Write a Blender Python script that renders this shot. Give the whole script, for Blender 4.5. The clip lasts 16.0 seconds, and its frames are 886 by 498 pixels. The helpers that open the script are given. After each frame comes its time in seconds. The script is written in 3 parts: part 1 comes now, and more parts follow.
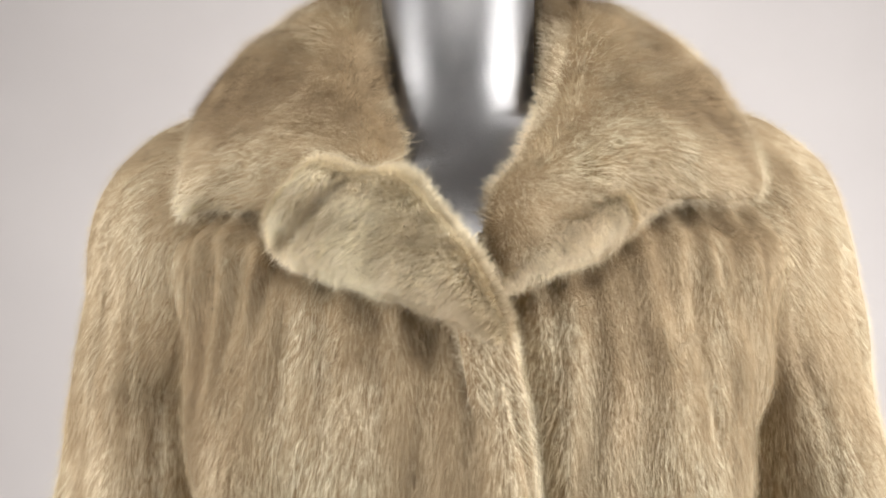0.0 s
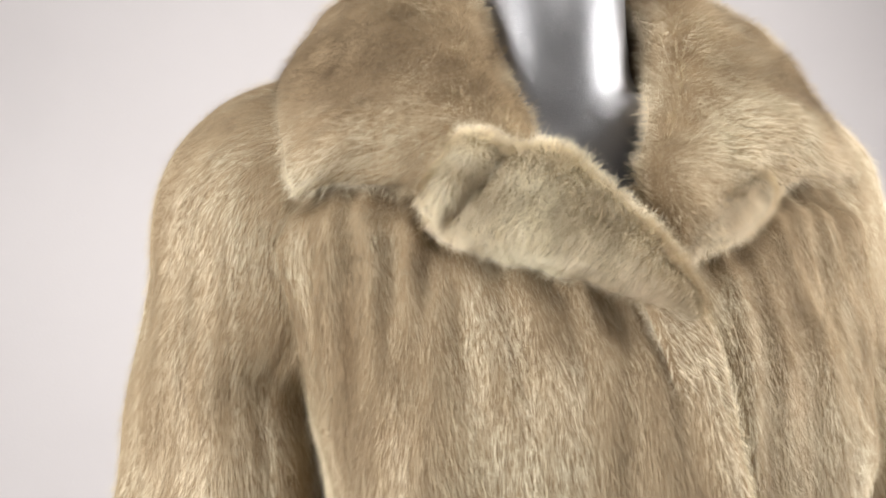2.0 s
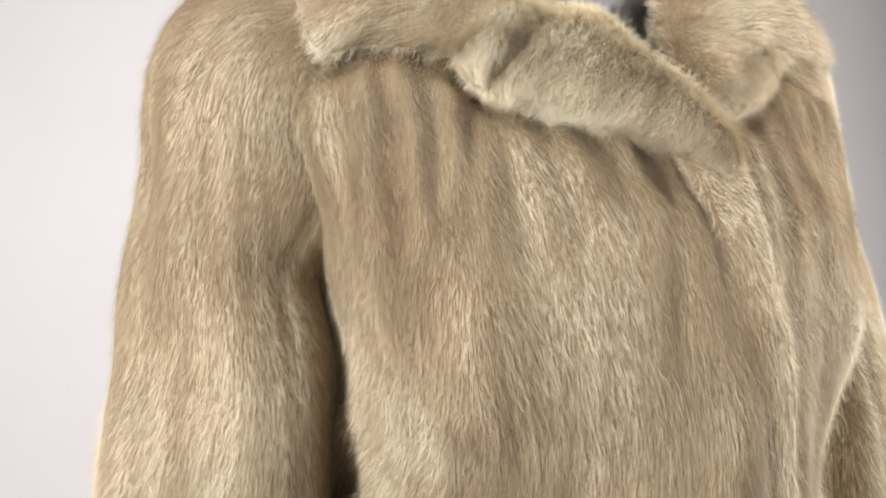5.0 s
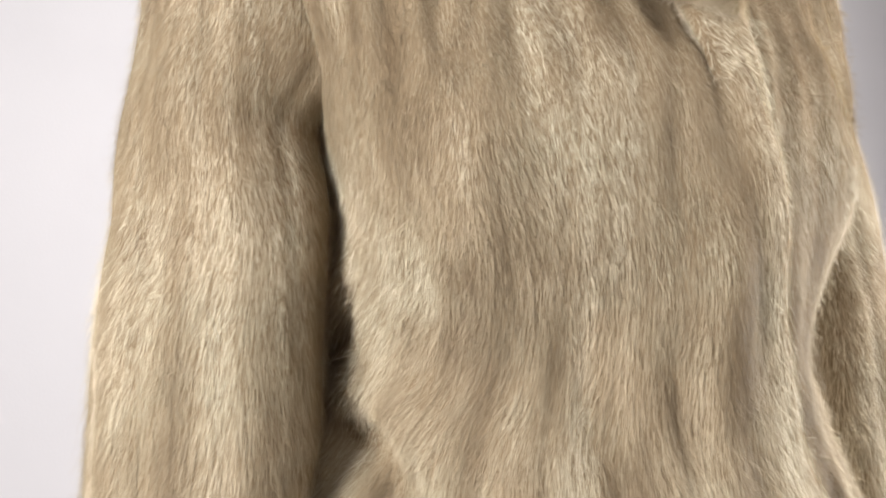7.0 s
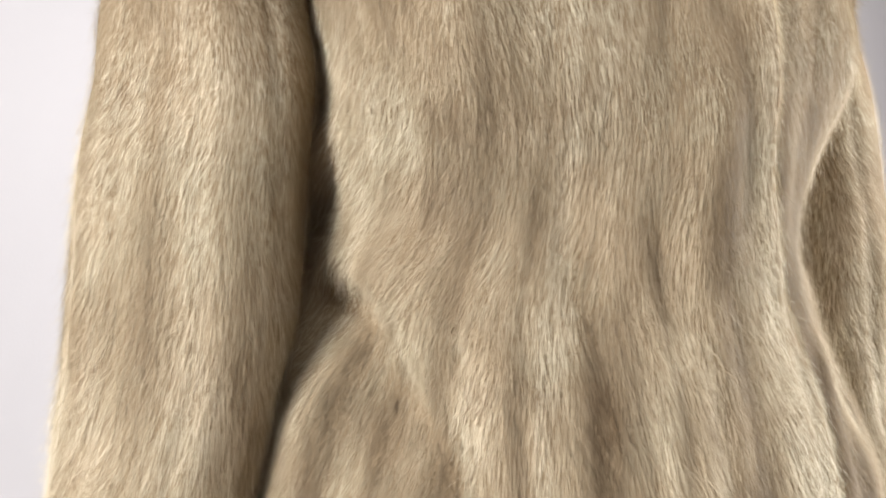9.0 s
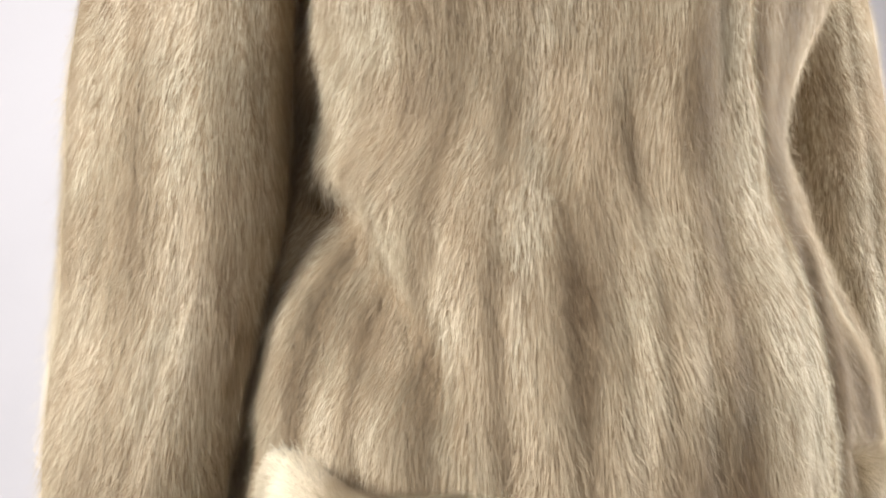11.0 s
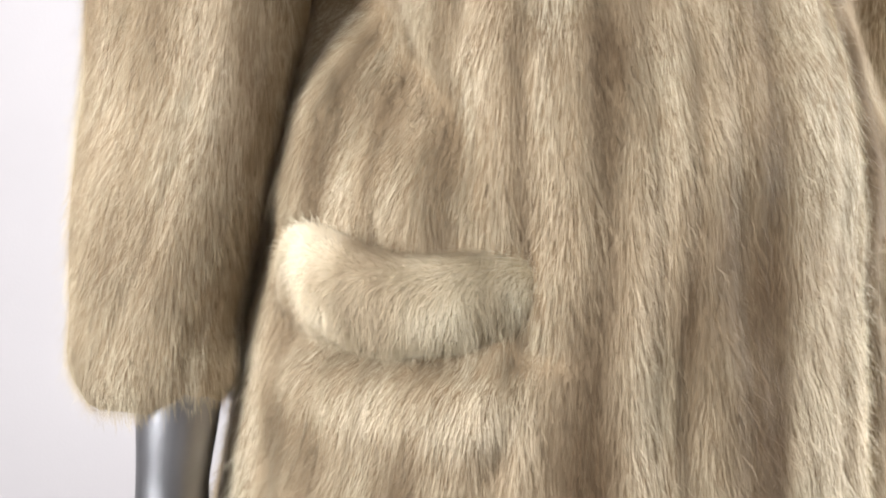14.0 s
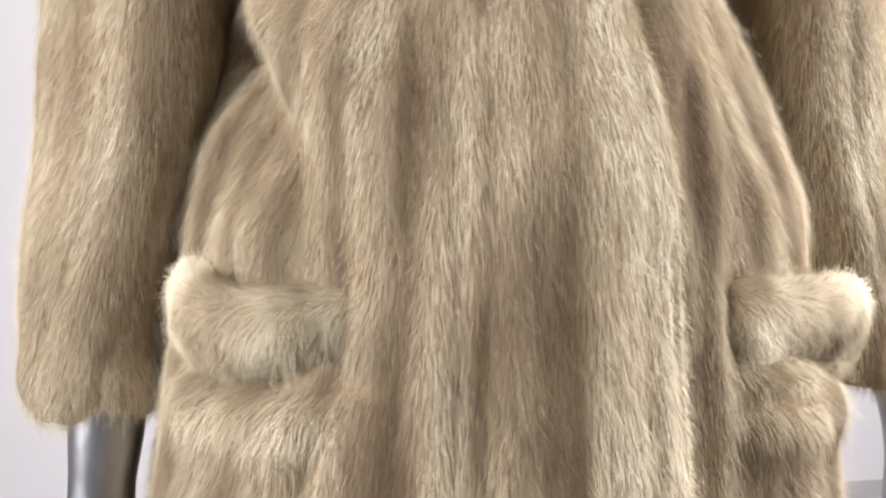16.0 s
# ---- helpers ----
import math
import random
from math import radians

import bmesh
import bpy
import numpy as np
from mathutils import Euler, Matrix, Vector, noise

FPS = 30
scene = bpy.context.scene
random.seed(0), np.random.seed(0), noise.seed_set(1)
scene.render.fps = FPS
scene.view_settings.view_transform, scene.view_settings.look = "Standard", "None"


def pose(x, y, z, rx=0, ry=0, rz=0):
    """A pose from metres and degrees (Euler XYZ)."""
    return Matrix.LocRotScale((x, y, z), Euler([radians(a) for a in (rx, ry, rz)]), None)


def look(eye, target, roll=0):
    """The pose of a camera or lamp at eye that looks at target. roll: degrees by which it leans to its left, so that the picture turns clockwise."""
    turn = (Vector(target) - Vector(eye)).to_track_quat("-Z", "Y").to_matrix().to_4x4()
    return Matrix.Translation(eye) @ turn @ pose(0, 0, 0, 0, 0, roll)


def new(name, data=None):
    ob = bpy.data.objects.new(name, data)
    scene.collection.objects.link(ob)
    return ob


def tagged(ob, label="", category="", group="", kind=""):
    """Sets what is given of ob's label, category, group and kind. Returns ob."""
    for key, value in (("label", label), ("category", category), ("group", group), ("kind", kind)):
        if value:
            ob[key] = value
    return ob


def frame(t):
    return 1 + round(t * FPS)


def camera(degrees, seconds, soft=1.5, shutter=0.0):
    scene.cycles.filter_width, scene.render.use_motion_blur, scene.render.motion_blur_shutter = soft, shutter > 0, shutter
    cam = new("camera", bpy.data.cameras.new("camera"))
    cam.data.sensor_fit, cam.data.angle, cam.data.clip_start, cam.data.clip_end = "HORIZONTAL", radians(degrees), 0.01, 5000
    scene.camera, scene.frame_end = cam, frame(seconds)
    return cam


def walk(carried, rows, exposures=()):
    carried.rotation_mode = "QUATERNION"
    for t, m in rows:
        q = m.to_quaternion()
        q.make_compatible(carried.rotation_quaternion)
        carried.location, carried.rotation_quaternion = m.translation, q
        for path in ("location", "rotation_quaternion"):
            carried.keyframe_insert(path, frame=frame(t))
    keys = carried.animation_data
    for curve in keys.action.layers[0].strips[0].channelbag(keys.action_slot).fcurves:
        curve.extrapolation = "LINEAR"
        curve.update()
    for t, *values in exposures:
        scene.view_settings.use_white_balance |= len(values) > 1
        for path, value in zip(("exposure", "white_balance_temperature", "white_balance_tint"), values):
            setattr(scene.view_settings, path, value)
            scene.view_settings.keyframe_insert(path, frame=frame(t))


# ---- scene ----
cam = camera(57.9, 16.0, soft=2.2, shutter=0.25)
METRES, EYE, TILT, LEAN, TURN = 0.88, 1.28, 5.0, 0.0, 0.0
ROWS = [
    (0.0, 0.0, 0.0, 0.0, 0.0, 0.0, -0.0),
    (0.5, -0.0573, 0.0116, 0.0021, -2.91, -0.2, -0.17),
    (1.0, -0.1276, 0.022, 0.0003, -6.03, -0.54, -0.48),
    (1.5, -0.1813, 0.0286, 0.0006, -8.74, -0.83, 0.02),
    (2.0, -0.2311, 0.0452, -0.004, -12.5, -1.2, 0.23),
    (2.5, -0.2709, 0.0646, -0.0116, -15.92, -1.65, 0.36),
    (3.0, -0.3114, 0.0707, -0.0188, -18.68, -1.96, 0.56),
    (3.5, -0.3429, 0.0815, -0.0266, -21.07, -2.14, 0.71),
    (6.0, -0.3446, 0.0795, -0.1263, -22.22, -3.96, 0.21),
    (6.5, -0.3412, 0.0723, -0.1472, -22.2, -4.36, -0.08),
    (7.0, -0.3474, 0.0742, -0.1739, -22.19, -4.48, -0.57),
    (7.5, -0.3471, 0.0779, -0.2005, -22.32, -4.63, -0.92),
    (8.0, -0.3416, 0.0774, -0.2264, -22.43, -5.27, -1.35),
    (8.5, -0.3355, 0.0705, -0.2436, -22.43, -5.74, -1.88),
    (9.0, -0.3313, 0.0685, -0.2578, -21.71, -6.14, -2.19),
    (11.5, -0.2975, 0.041, -0.3512, -19.14, -6.08, -0.31),
    (12.0, -0.3004, 0.0364, -0.3743, -18.61, -6.83, -0.5),
    (12.5, -0.3002, 0.0305, -0.3918, -18.26, -7.22, -0.82),
    (13.0, -0.3, 0.0326, -0.4122, -17.68, -8.95, -1.53),
    (13.5, -0.2984, 0.0379, -0.4281, -17.35, -10.6, -2.07),
    (14.0, -0.2943, 0.0354, -0.4315, -17.13, -11.22, -2.13),
    (14.5, -0.2725, 0.0169, -0.4238, -16.26, -10.94, -1.84),
    (15.0, -0.2289, -0.0016, -0.4244, -13.6, -10.04, -1.4),
    (15.5, -0.1741, -0.0267, -0.423, -10.09, -9.26, -0.79),
    (16.0, -0.1052, -0.0457, -0.4211, -7.11, -9.01, -0.08),
]
walk(cam, [(t, pose(0, 0, EYE, TILT, LEAN, TURN) @ pose(METRES * x, METRES * y, METRES * z, 90 + pitch, roll, yaw)) for t, x, y, z, yaw, pitch, roll in ROWS], exposures=[(0.0, -0.36, 6550, 9), (1.5, -0.28, 6450, 9.5), (3.5, -0.27, 6400, 10), (7.0, -0.19, 6220, 10), (9.0, -0.16, 6220, 10), (12.5, -0.02, 6130, 10.5), (14.0, 0.01, 6120, 10.5), (15.0, 0.01, 6100, 11), (16.0, -0.03, 6080, 12)])

# ---- world and light ----
world = bpy.data.worlds.new("room_air")
world.use_nodes = True
world.node_tree.nodes["Background"].inputs[0].default_value = (0.9, 0.95, 1.0, 1)
world.node_tree.nodes["Background"].inputs[1].default_value = 0.10
scene.world = world


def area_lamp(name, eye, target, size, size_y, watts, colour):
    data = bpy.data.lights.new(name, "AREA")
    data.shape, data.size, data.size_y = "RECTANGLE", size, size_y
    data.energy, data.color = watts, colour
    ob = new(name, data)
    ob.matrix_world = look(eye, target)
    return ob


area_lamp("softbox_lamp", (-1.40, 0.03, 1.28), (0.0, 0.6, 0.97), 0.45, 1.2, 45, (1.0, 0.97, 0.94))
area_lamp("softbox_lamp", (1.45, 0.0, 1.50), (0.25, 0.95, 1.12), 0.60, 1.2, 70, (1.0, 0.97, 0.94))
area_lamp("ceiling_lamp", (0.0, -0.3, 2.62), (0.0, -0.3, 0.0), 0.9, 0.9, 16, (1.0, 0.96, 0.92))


# ---- materials ----
def material(name):
    m = bpy.data.materials.new(name)
    m.use_nodes = True
    n, l = m.node_tree.nodes, m.node_tree.links
    return m, n, l, n["Principled BSDF"]


def ramp(n, stops):
    r = n.new("ShaderNodeValToRGB")
    e = r.color_ramp.elements
    e[0].position, e[0].color = stops[0][0], (*stops[0][1], 1)
    e[1].position, e[1].color = stops[-1][0], (*stops[-1][1], 1)
    for p, c in stops[1:-1]:
        k = e.new(p)
        k.color = (*c, 1)
    return r


def plaster(name, low, high, scale=1.5):
    m, n, l, b = material(name)
    tex = n.new("ShaderNodeTexCoord")
    big = n.new("ShaderNodeTexNoise")
    big.inputs["Scale"].default_value, big.inputs["Detail"].default_value = scale, 4
    fine = n.new("ShaderNodeTexNoise")
    fine.inputs["Scale"].default_value, fine.inputs["Detail"].default_value = 160, 3
    l.new(tex.outputs["Object"], big.inputs["Vector"])
    l.new(tex.outputs["Object"], fine.inputs["Vector"])
    r = ramp(n, [(0.35, low), (0.65, high)])
    l.new(big.outputs["Fac"], r.inputs[0])
    l.new(r.outputs[0], b.inputs["Base Color"])
    bump = n.new("ShaderNodeBump")
    bump.inputs["Strength"].default_value, bump.inputs["Distance"].default_value = 0.15, 0.002
    l.new(fine.outputs["Fac"], bump.inputs["Height"])
    l.new(bump.outputs[0], b.inputs["Normal"])
    b.inputs["Roughness"].default_value = 0.75
    return m


FUR_DARK, FUR_MID, FUR_LIGHT = (0.130, 0.089, 0.051), (0.490, 0.412, 0.288), (0.84, 0.772, 0.603)


def fur_hair():
    """Guard hairs: pale cream to taupe by each hair's tint, with a soft sheen."""
    m, n, l, b = material("mink_hair")
    at = n.new("ShaderNodeAttribute")
    at.attribute_name = "tint"
    r = ramp(n, [(0.0, FUR_DARK), (0.5, FUR_MID), (1.0, FUR_LIGHT)])
    l.new(at.outputs["Fac"], r.inputs[0])
    # the pelts run from rosy to greenish beige
    tex = n.new("ShaderNodeTexCoord")
    no = n.new("ShaderNodeTexNoise")
    no.inputs["Scale"].default_value, no.inputs["Detail"].default_value = 13, 3
    l.new(tex.outputs["Object"], no.inputs["Vector"])
    hue = ramp(n, [(0.36, (1.0, 0.95, 0.91)), (0.62, (0.975, 0.975, 0.955))])
    l.new(no.outputs["Fac"], hue.inputs[0])
    dye = n.new("ShaderNodeMix")
    dye.data_type, dye.blend_type = "RGBA", "MULTIPLY"
    dye.inputs["Factor"].default_value = 1.0
    l.new(r.outputs[0], dye.inputs[6])
    l.new(hue.outputs[0], dye.inputs[7])
    r = dye
    l.new(r.outputs[2], b.inputs["Base Color"])
    b.inputs["Roughness"].default_value = 0.50
    b.inputs["Specular IOR Level"].default_value = 0.20
    b.inputs["Specular Tint"].default_value = (1.0, 0.86, 0.66, 1)
    tr = n.new("ShaderNodeBsdfTranslucent")
    l.new(r.outputs[2], tr.inputs[0])
    mix = n.new("ShaderNodeMixShader")
    mix.inputs[0].default_value = 0.09
    l.new(b.outputs[0], mix.inputs[1])
    l.new(tr.outputs[0], mix.inputs[2])
    l.new(mix.outputs[0], n["Material Output"].inputs["Surface"])
    return m


def fur_skin(name, low, mid, high):
    """The dense underfur below the guard hairs."""
    m, n, l, b = material(name)
    tex = n.new("ShaderNodeTexCoord")
    st = n.new("ShaderNodeMapping")
    st.inputs["Scale"].default_value = (900, 900, 120)
    no = n.new("ShaderNodeTexNoise")
    no.inputs["Scale"].default_value, no.inputs["Detail"].default_value = 1.0, 3
    big = n.new("ShaderNodeTexNoise")
    big.inputs["Scale"].default_value = 22
    l.new(tex.outputs["Object"], st.inputs[0])
    l.new(st.outputs[0], no.inputs["Vector"])
    l.new(tex.outputs["Object"], big.inputs["Vector"])
    mx = n.new("ShaderNodeMath")
    mx.operation = "ADD"
    l.new(no.outputs["Fac"], mx.inputs[0])
    l.new(big.outputs["Fac"], mx.inputs[1])
    r = ramp(n, [(0.3, low), (0.65, mid), (1.0, high)])
    half = n.new("ShaderNodeMath")
    half.operation = "MULTIPLY"
    half.inputs[1].default_value = 0.7
    l.new(mx.outputs[0], half.inputs[0])
    l.new(half.outputs[0], r.inputs[0])
    l.new(r.outputs[0], b.inputs["Base Color"])
    b.inputs["Roughness"].default_value = 0.95
    b.inputs["Specular IOR Level"].default_value = 0.05
    bump = n.new("ShaderNodeBump")
    bump.inputs["Strength"].default_value, bump.inputs["Distance"].default_value = 0.6, 0.002
    l.new(no.outputs["Fac"], bump.inputs["Height"])
    l.new(bump.outputs[0], b.inputs["Normal"])
    return m


def silver_paint():
    m, n, l, b = material("silver_glitter_paint")
    tex = n.new("ShaderNodeTexCoord")
    vo = n.new("ShaderNodeTexVoronoi")
    vo.inputs["Scale"].default_value = 1300
    no = n.new("ShaderNodeTexNoise")
    no.inputs["Scale"].default_value, no.inputs["Detail"].default_value = 14, 4
    l.new(tex.outputs["Object"], vo.inputs["Vector"])
    l.new(tex.outputs["Object"], no.inputs["Vector"])
    r = ramp(n, [(0.3, (0.25, 0.25, 0.26)), (0.7, (0.33, 0.33, 0.34))])
    l.new(no.outputs["Fac"], r.inputs[0])
    l.new(r.outputs[0], b.inputs["Base Color"])
    b.inputs["Metallic"].default_value = 0.95
    rr = n.new("ShaderNodeMapRange")
    rr.inputs["To Min"].default_value, rr.inputs["To Max"].default_value = 0.32, 0.42
    l.new(no.outputs["Fac"], rr.inputs["Value"])
    l.new(rr.outputs[0], b.inputs["Roughness"])
    bump = n.new("ShaderNodeBump")
    bump.inputs["Strength"].default_value, bump.inputs["Distance"].default_value = 0.30, 0.0006
    l.new(vo.outputs["Distance"], bump.inputs["Height"])
    l.new(bump.outputs[0], b.inputs["Normal"])
    return m


def satin():
    m, n, l, b = material("brown_satin_lining")
    no = n.new("ShaderNodeTexNoise")
    no.inputs["Scale"].default_value = 30
    r = ramp(n, [(0.3, (0.07, 0.045, 0.03)), (0.7, (0.10, 0.065, 0.045))])
    l.new(no.outputs["Fac"], r.inputs[0])
    l.new(r.outputs[0], b.inputs["Base Color"])
    b.inputs["Roughness"].default_value = 0.4
    return m


HAIR, SILVER, LINING = fur_hair(), silver_paint(), satin()
SKIN = fur_skin("mink_underfur", (0.13, 0.088, 0.052), (0.24, 0.175, 0.105), (0.34, 0.26, 0.165))
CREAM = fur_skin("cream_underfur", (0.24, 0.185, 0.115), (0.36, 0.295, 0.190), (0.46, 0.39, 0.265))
WALL = plaster("warm_white_wall_paint", (0.625, 0.598, 0.604), (0.665, 0.638, 0.644))
CEILING = plaster("ceiling_paint", (0.76, 0.75, 0.73), (0.80, 0.79, 0.77))
FLOOR = plaster("pale_floor_paint", (0.36, 0.345, 0.335), (0.42, 0.405, 0.395), 5)


# ---- building helpers ----
def part(name, verts, faces, mat, parent=None, label="", smooth=True):
    me = bpy.data.meshes.new(name)
    me.from_pydata([tuple(map(float, v)) for v in verts], [], faces)
    me.materials.append(mat)
    if smooth:
        me.polygons.foreach_set("use_smooth", [True] * len(me.polygons))
    me.update()
    ob = new(name, me)
    ob.parent = parent
    return tagged(ob, label) if label else ob


def grid_mesh(P, wrap=False, flip=False):
    nu, nv = P.shape[:2]
    faces = []
    for i in range(nu - (0 if wrap else 1)):
        for j in range(nv - 1):
            a, b = i * nv + j, ((i + 1) % nu) * nv + j
            f = (a, b, b + 1, a + 1)
            faces.append(f[::-1] if flip else f)
    return P.reshape(-1, 3), faces


def box(x0, x1, y0, y1, z0, z1):
    v = [(x, y, z) for x in (x0, x1) for y in (y0, y1) for z in (z0, z1)]
    return v, [(0, 1, 3, 2), (4, 6, 7, 5), (0, 4, 5, 1), (2, 3, 7, 6), (0, 2, 6, 4), (1, 5, 7, 3)]


def spline(points, n):
    """A smooth curve through a few points, at n even steps."""
    p = np.asarray(points, float)
    d = np.r_[0, np.cumsum(np.linalg.norm(np.diff(p[:, :3], axis=0), axis=1))]
    m = np.gradient(p, d, axis=0) if len(p) > 2 else np.repeat((p[1:] - p[:1]) / d[-1], 2, 0)
    s = np.linspace(0, d[-1], n)
    k = np.clip(np.searchsorted(d, s, "right") - 1, 0, len(d) - 2)
    h = (d[k + 1] - d[k])[:, None]
    u = ((s - d[k]) / (d[k + 1] - d[k]))[:, None]
    return ((2 * u**3 - 3 * u**2 + 1) * p[k] + (u**3 - 2 * u**2 + u) * h * m[k]
            + (3 * u**2 - 2 * u**3) * p[k + 1] + (u**3 - u**2) * h * m[k + 1])


def curve_of(table, x):
    """A smooth function through the rows (x, value) of a table."""
    t = np.asarray(sorted(table), float)
    m = np.gradient(t[:, 1], t[:, 0])
    x = np.clip(x, t[0, 0], t[-1, 0])
    k = np.clip(np.searchsorted(t[:, 0], x, "right") - 1, 0, len(t) - 2)
    h = t[k + 1, 0] - t[k, 0]
    u = (x - t[k, 0]) / h
    return ((2 * u**3 - 3 * u**2 + 1) * t[k, 1] + (u**3 - 2 * u**2 + u) * h * m[k]
            + (3 * u**2 - 2 * u**3) * t[k + 1, 1] + (u**3 - u**2) * h * m[k + 1])


def step(x, a, b):
    u = np.clip((x - a) / (b - a), 0, 1)
    return u * u * (3 - 2 * u)


TABLE = np.random.RandomState(5).rand(64, 64, 64) * 2 - 1


def value_noise(p, scale, shift=0.0):
    """Smooth noise from -1 to 1 at points p, with features of 1 / scale metres."""
    q = np.asarray(p) * scale + 31.7 + shift
    i = np.floor(q).astype(int)
    f = q - i
    f = f * f * (3 - 2 * f)
    out = 0.0
    for dx in (0, 1):
        for dy in (0, 1):
            for dz in (0, 1):
                w = (np.abs(1 - dx - f[..., 0]) * np.abs(1 - dy - f[..., 1]) * np.abs(1 - dz - f[..., 2]))
                out = out + w * TABLE[(i[..., 0] + dx) % 64, (i[..., 1] + dy) % 64, (i[..., 2] + dz) % 64]
    return out


def normals_of(P, wrap=False):
    if wrap:
        E = np.concatenate([P[-1:], P, P[:1]], 0)
        du = (E[2:] - E[:-2])
    else:
        du = np.gradient(P, axis=0)
    dv = np.gradient(P, axis=1)
    n = np.cross(du, dv)
    return n / (np.linalg.norm(n, axis=-1, keepdims=True) + 1e-12)


def unit(v):
    return v / (np.linalg.norm(v, axis=-1, keepdims=True) + 1e-12)


HAIRS = 1.0      # overall share of the hairs


def fur(name, parent, P, N, D, T, count, length, lift, weight=None, curl=0.25, seed=1, thick=0.00011, stretch=1.0, guard=True, clump=1.0, short=0.0, stand=None, roots=1.0):
    """Guard hairs over the grid P with normals N, lying along D, tinted by T; one object of stuff."""
    rng = np.random.RandomState(seed)
    a, b, c = P[:-1, :-1], P[1:, :-1], P[:-1, 1:]
    w = np.linalg.norm(np.cross(b - a, c - a), axis=-1)
    if weight is not None:
        w = w * weight[:-1, :-1]
    w = np.cumsum(w.ravel())
    count = int(count * HAIRS)
    cell = np.searchsorted(w, rng.rand(count) * w[-1])
    cell = np.clip(cell, 0, len(w) - 1)
    i, j = cell // (P.shape[1] - 1), cell % (P.shape[1] - 1)
    fu, fv = rng.rand(count)[:, None], rng.rand(count)[:, None]

    def at(G):
        return (G[i, j] * (1 - fu) * (1 - fv) + G[i + 1, j] * fu * (1 - fv) + G[i, j + 1] * (1 - fu) * fv + G[i + 1, j + 1] * fu * fv)
    root, n = at(P), unit(at(N))
    t = at(T[..., None])[:, 0]
    d = at(D)
    d = unit(d - n * (d * n).sum(1)[:, None])
    side = np.cross(n, d)
    lock = value_noise(root * np.array([1, 1, stretch]), 38, 3.1) * 0.5 + value_noise(root * np.array([1, 1, stretch]), 110, 9.4) * 0.6     # hairs lie together in locks
    swing = curl * (lock + 0.25 * rng.randn(count))
    d = unit(d * np.cos(swing)[:, None] + side * np.sin(swing)[:, None])
    high = step(root[:, 2], 1.02, 1.24) * short
    rise = np.radians(lift) * (1 + 0.40 * high) * (1 + 0.35 * value_noise(root, 70, 5.5) + 0.18 * rng.randn(count))
    if stand is not None:
        rise = rise * at(stand[..., None])[:, 0]
    stray = rng.rand(count) < (0.13 if guard else 0.0)      # stray hairs stand up
    rise = np.where(stray, rise * 1.4 + 0.45, rise)
    rise = np.clip(rise, 0.04, 1.35)[:, None]
    long = (length * np.where(stray, 1.25, 1.0) * (1 - 0.42 * high) * np.clip(0.85 + 0.22 * rng.randn(count) + 0.12 * lock, 0.35, 1.5))[:, None]
    bend = side * (0.05 * rng.randn(count))[:, None]
    turn = 0.22 * rng.randn(count)[:, None]
    across = side * np.cos(turn) + n * np.sin(turn)
    wide = (0.88 * thick * np.where(stray, 1.15, 1.0) * (0.7 + 0.6 * rng.rand(count)))[:, None]

    def along(s):
        return root - n * 0.001 + long * (d * np.cos(rise) * s + n * np.sin(rise) * (s - 0.42 * s * s) + bend * s * s)
    low, tip = along(0.0), along(1.0)
    if guard:      # bent at the middle
        half = along(0.5)
        pts = np.stack([low - across * wide * 0.9, low + across * wide * 0.9, half - across * wide, half + across * wide, tip], 1).astype("f")
        base = (np.arange(count) * 5)[:, None]
        loops = np.concatenate([base + np.array([0, 1, 3]), base + np.array([0, 3, 2]), base + np.array([2, 3, 4])], 1).astype("i")
        tone = np.array([-0.22 * roots, -0.22 * roots, 0.0, 0.0, 0.09])
    else:
        pts = np.stack([low - across * wide, low + across * wide, tip], 1).astype("f")
        loops = np.arange(count * 3, dtype="i").reshape(-1, 3)
        tone = np.array([-0.24 * roots, -0.24 * roots, 0.07])
    points, tris = len(tone) * count, loops.size // 3
    data = bpy.data.meshes.new(name)
    data.vertices.add(points)
    data.vertices.foreach_set("co", pts.ravel())
    data.loops.add(tris * 3)
    data.loops.foreach_set("vertex_index", loops.ravel())
    data.polygons.add(tris)
    data.polygons.foreach_set("loop_start", np.arange(0, tris * 3, 3, dtype="i"))
    data.update(calc_edges=True)
    tint = data.attributes.new("tint", "FLOAT", "POINT")
    grain = root * np.array([1, 1, stretch])
    patch = 0.24 * value_noise(root, 12, 1.3) + 0.32 * value_noise(grain, 30, 7.7) + 0.15 * clump * value_noise(grain, 80, 2.2) + 0.05 * clump * value_noise(grain, 210, 6.2)
    if stretch < 1:      # narrow streaks down the chest
        patch = patch + 0.20 * step(root[:, 2], 1.05, 1.22) * value_noise(root * np.array([1, 1, 0.12]), 120, 11.0)
    shade = np.clip(t + patch + 0.028 * rng.randn(count), 0, 1)[:, None] + tone
    tint.data.foreach_set("value", np.clip(shade, 0, 1).astype("f").ravel())
    data.materials.append(HAIR)
    ob = new(name, data)
    ob.parent = parent
    return tagged(ob, kind="stuff")


# ---- the room ----
def structure(name, verts_faces, mat, label):
    return tagged(part(name, *verts_faces, mat, smooth=False), label, "", "", "structure")


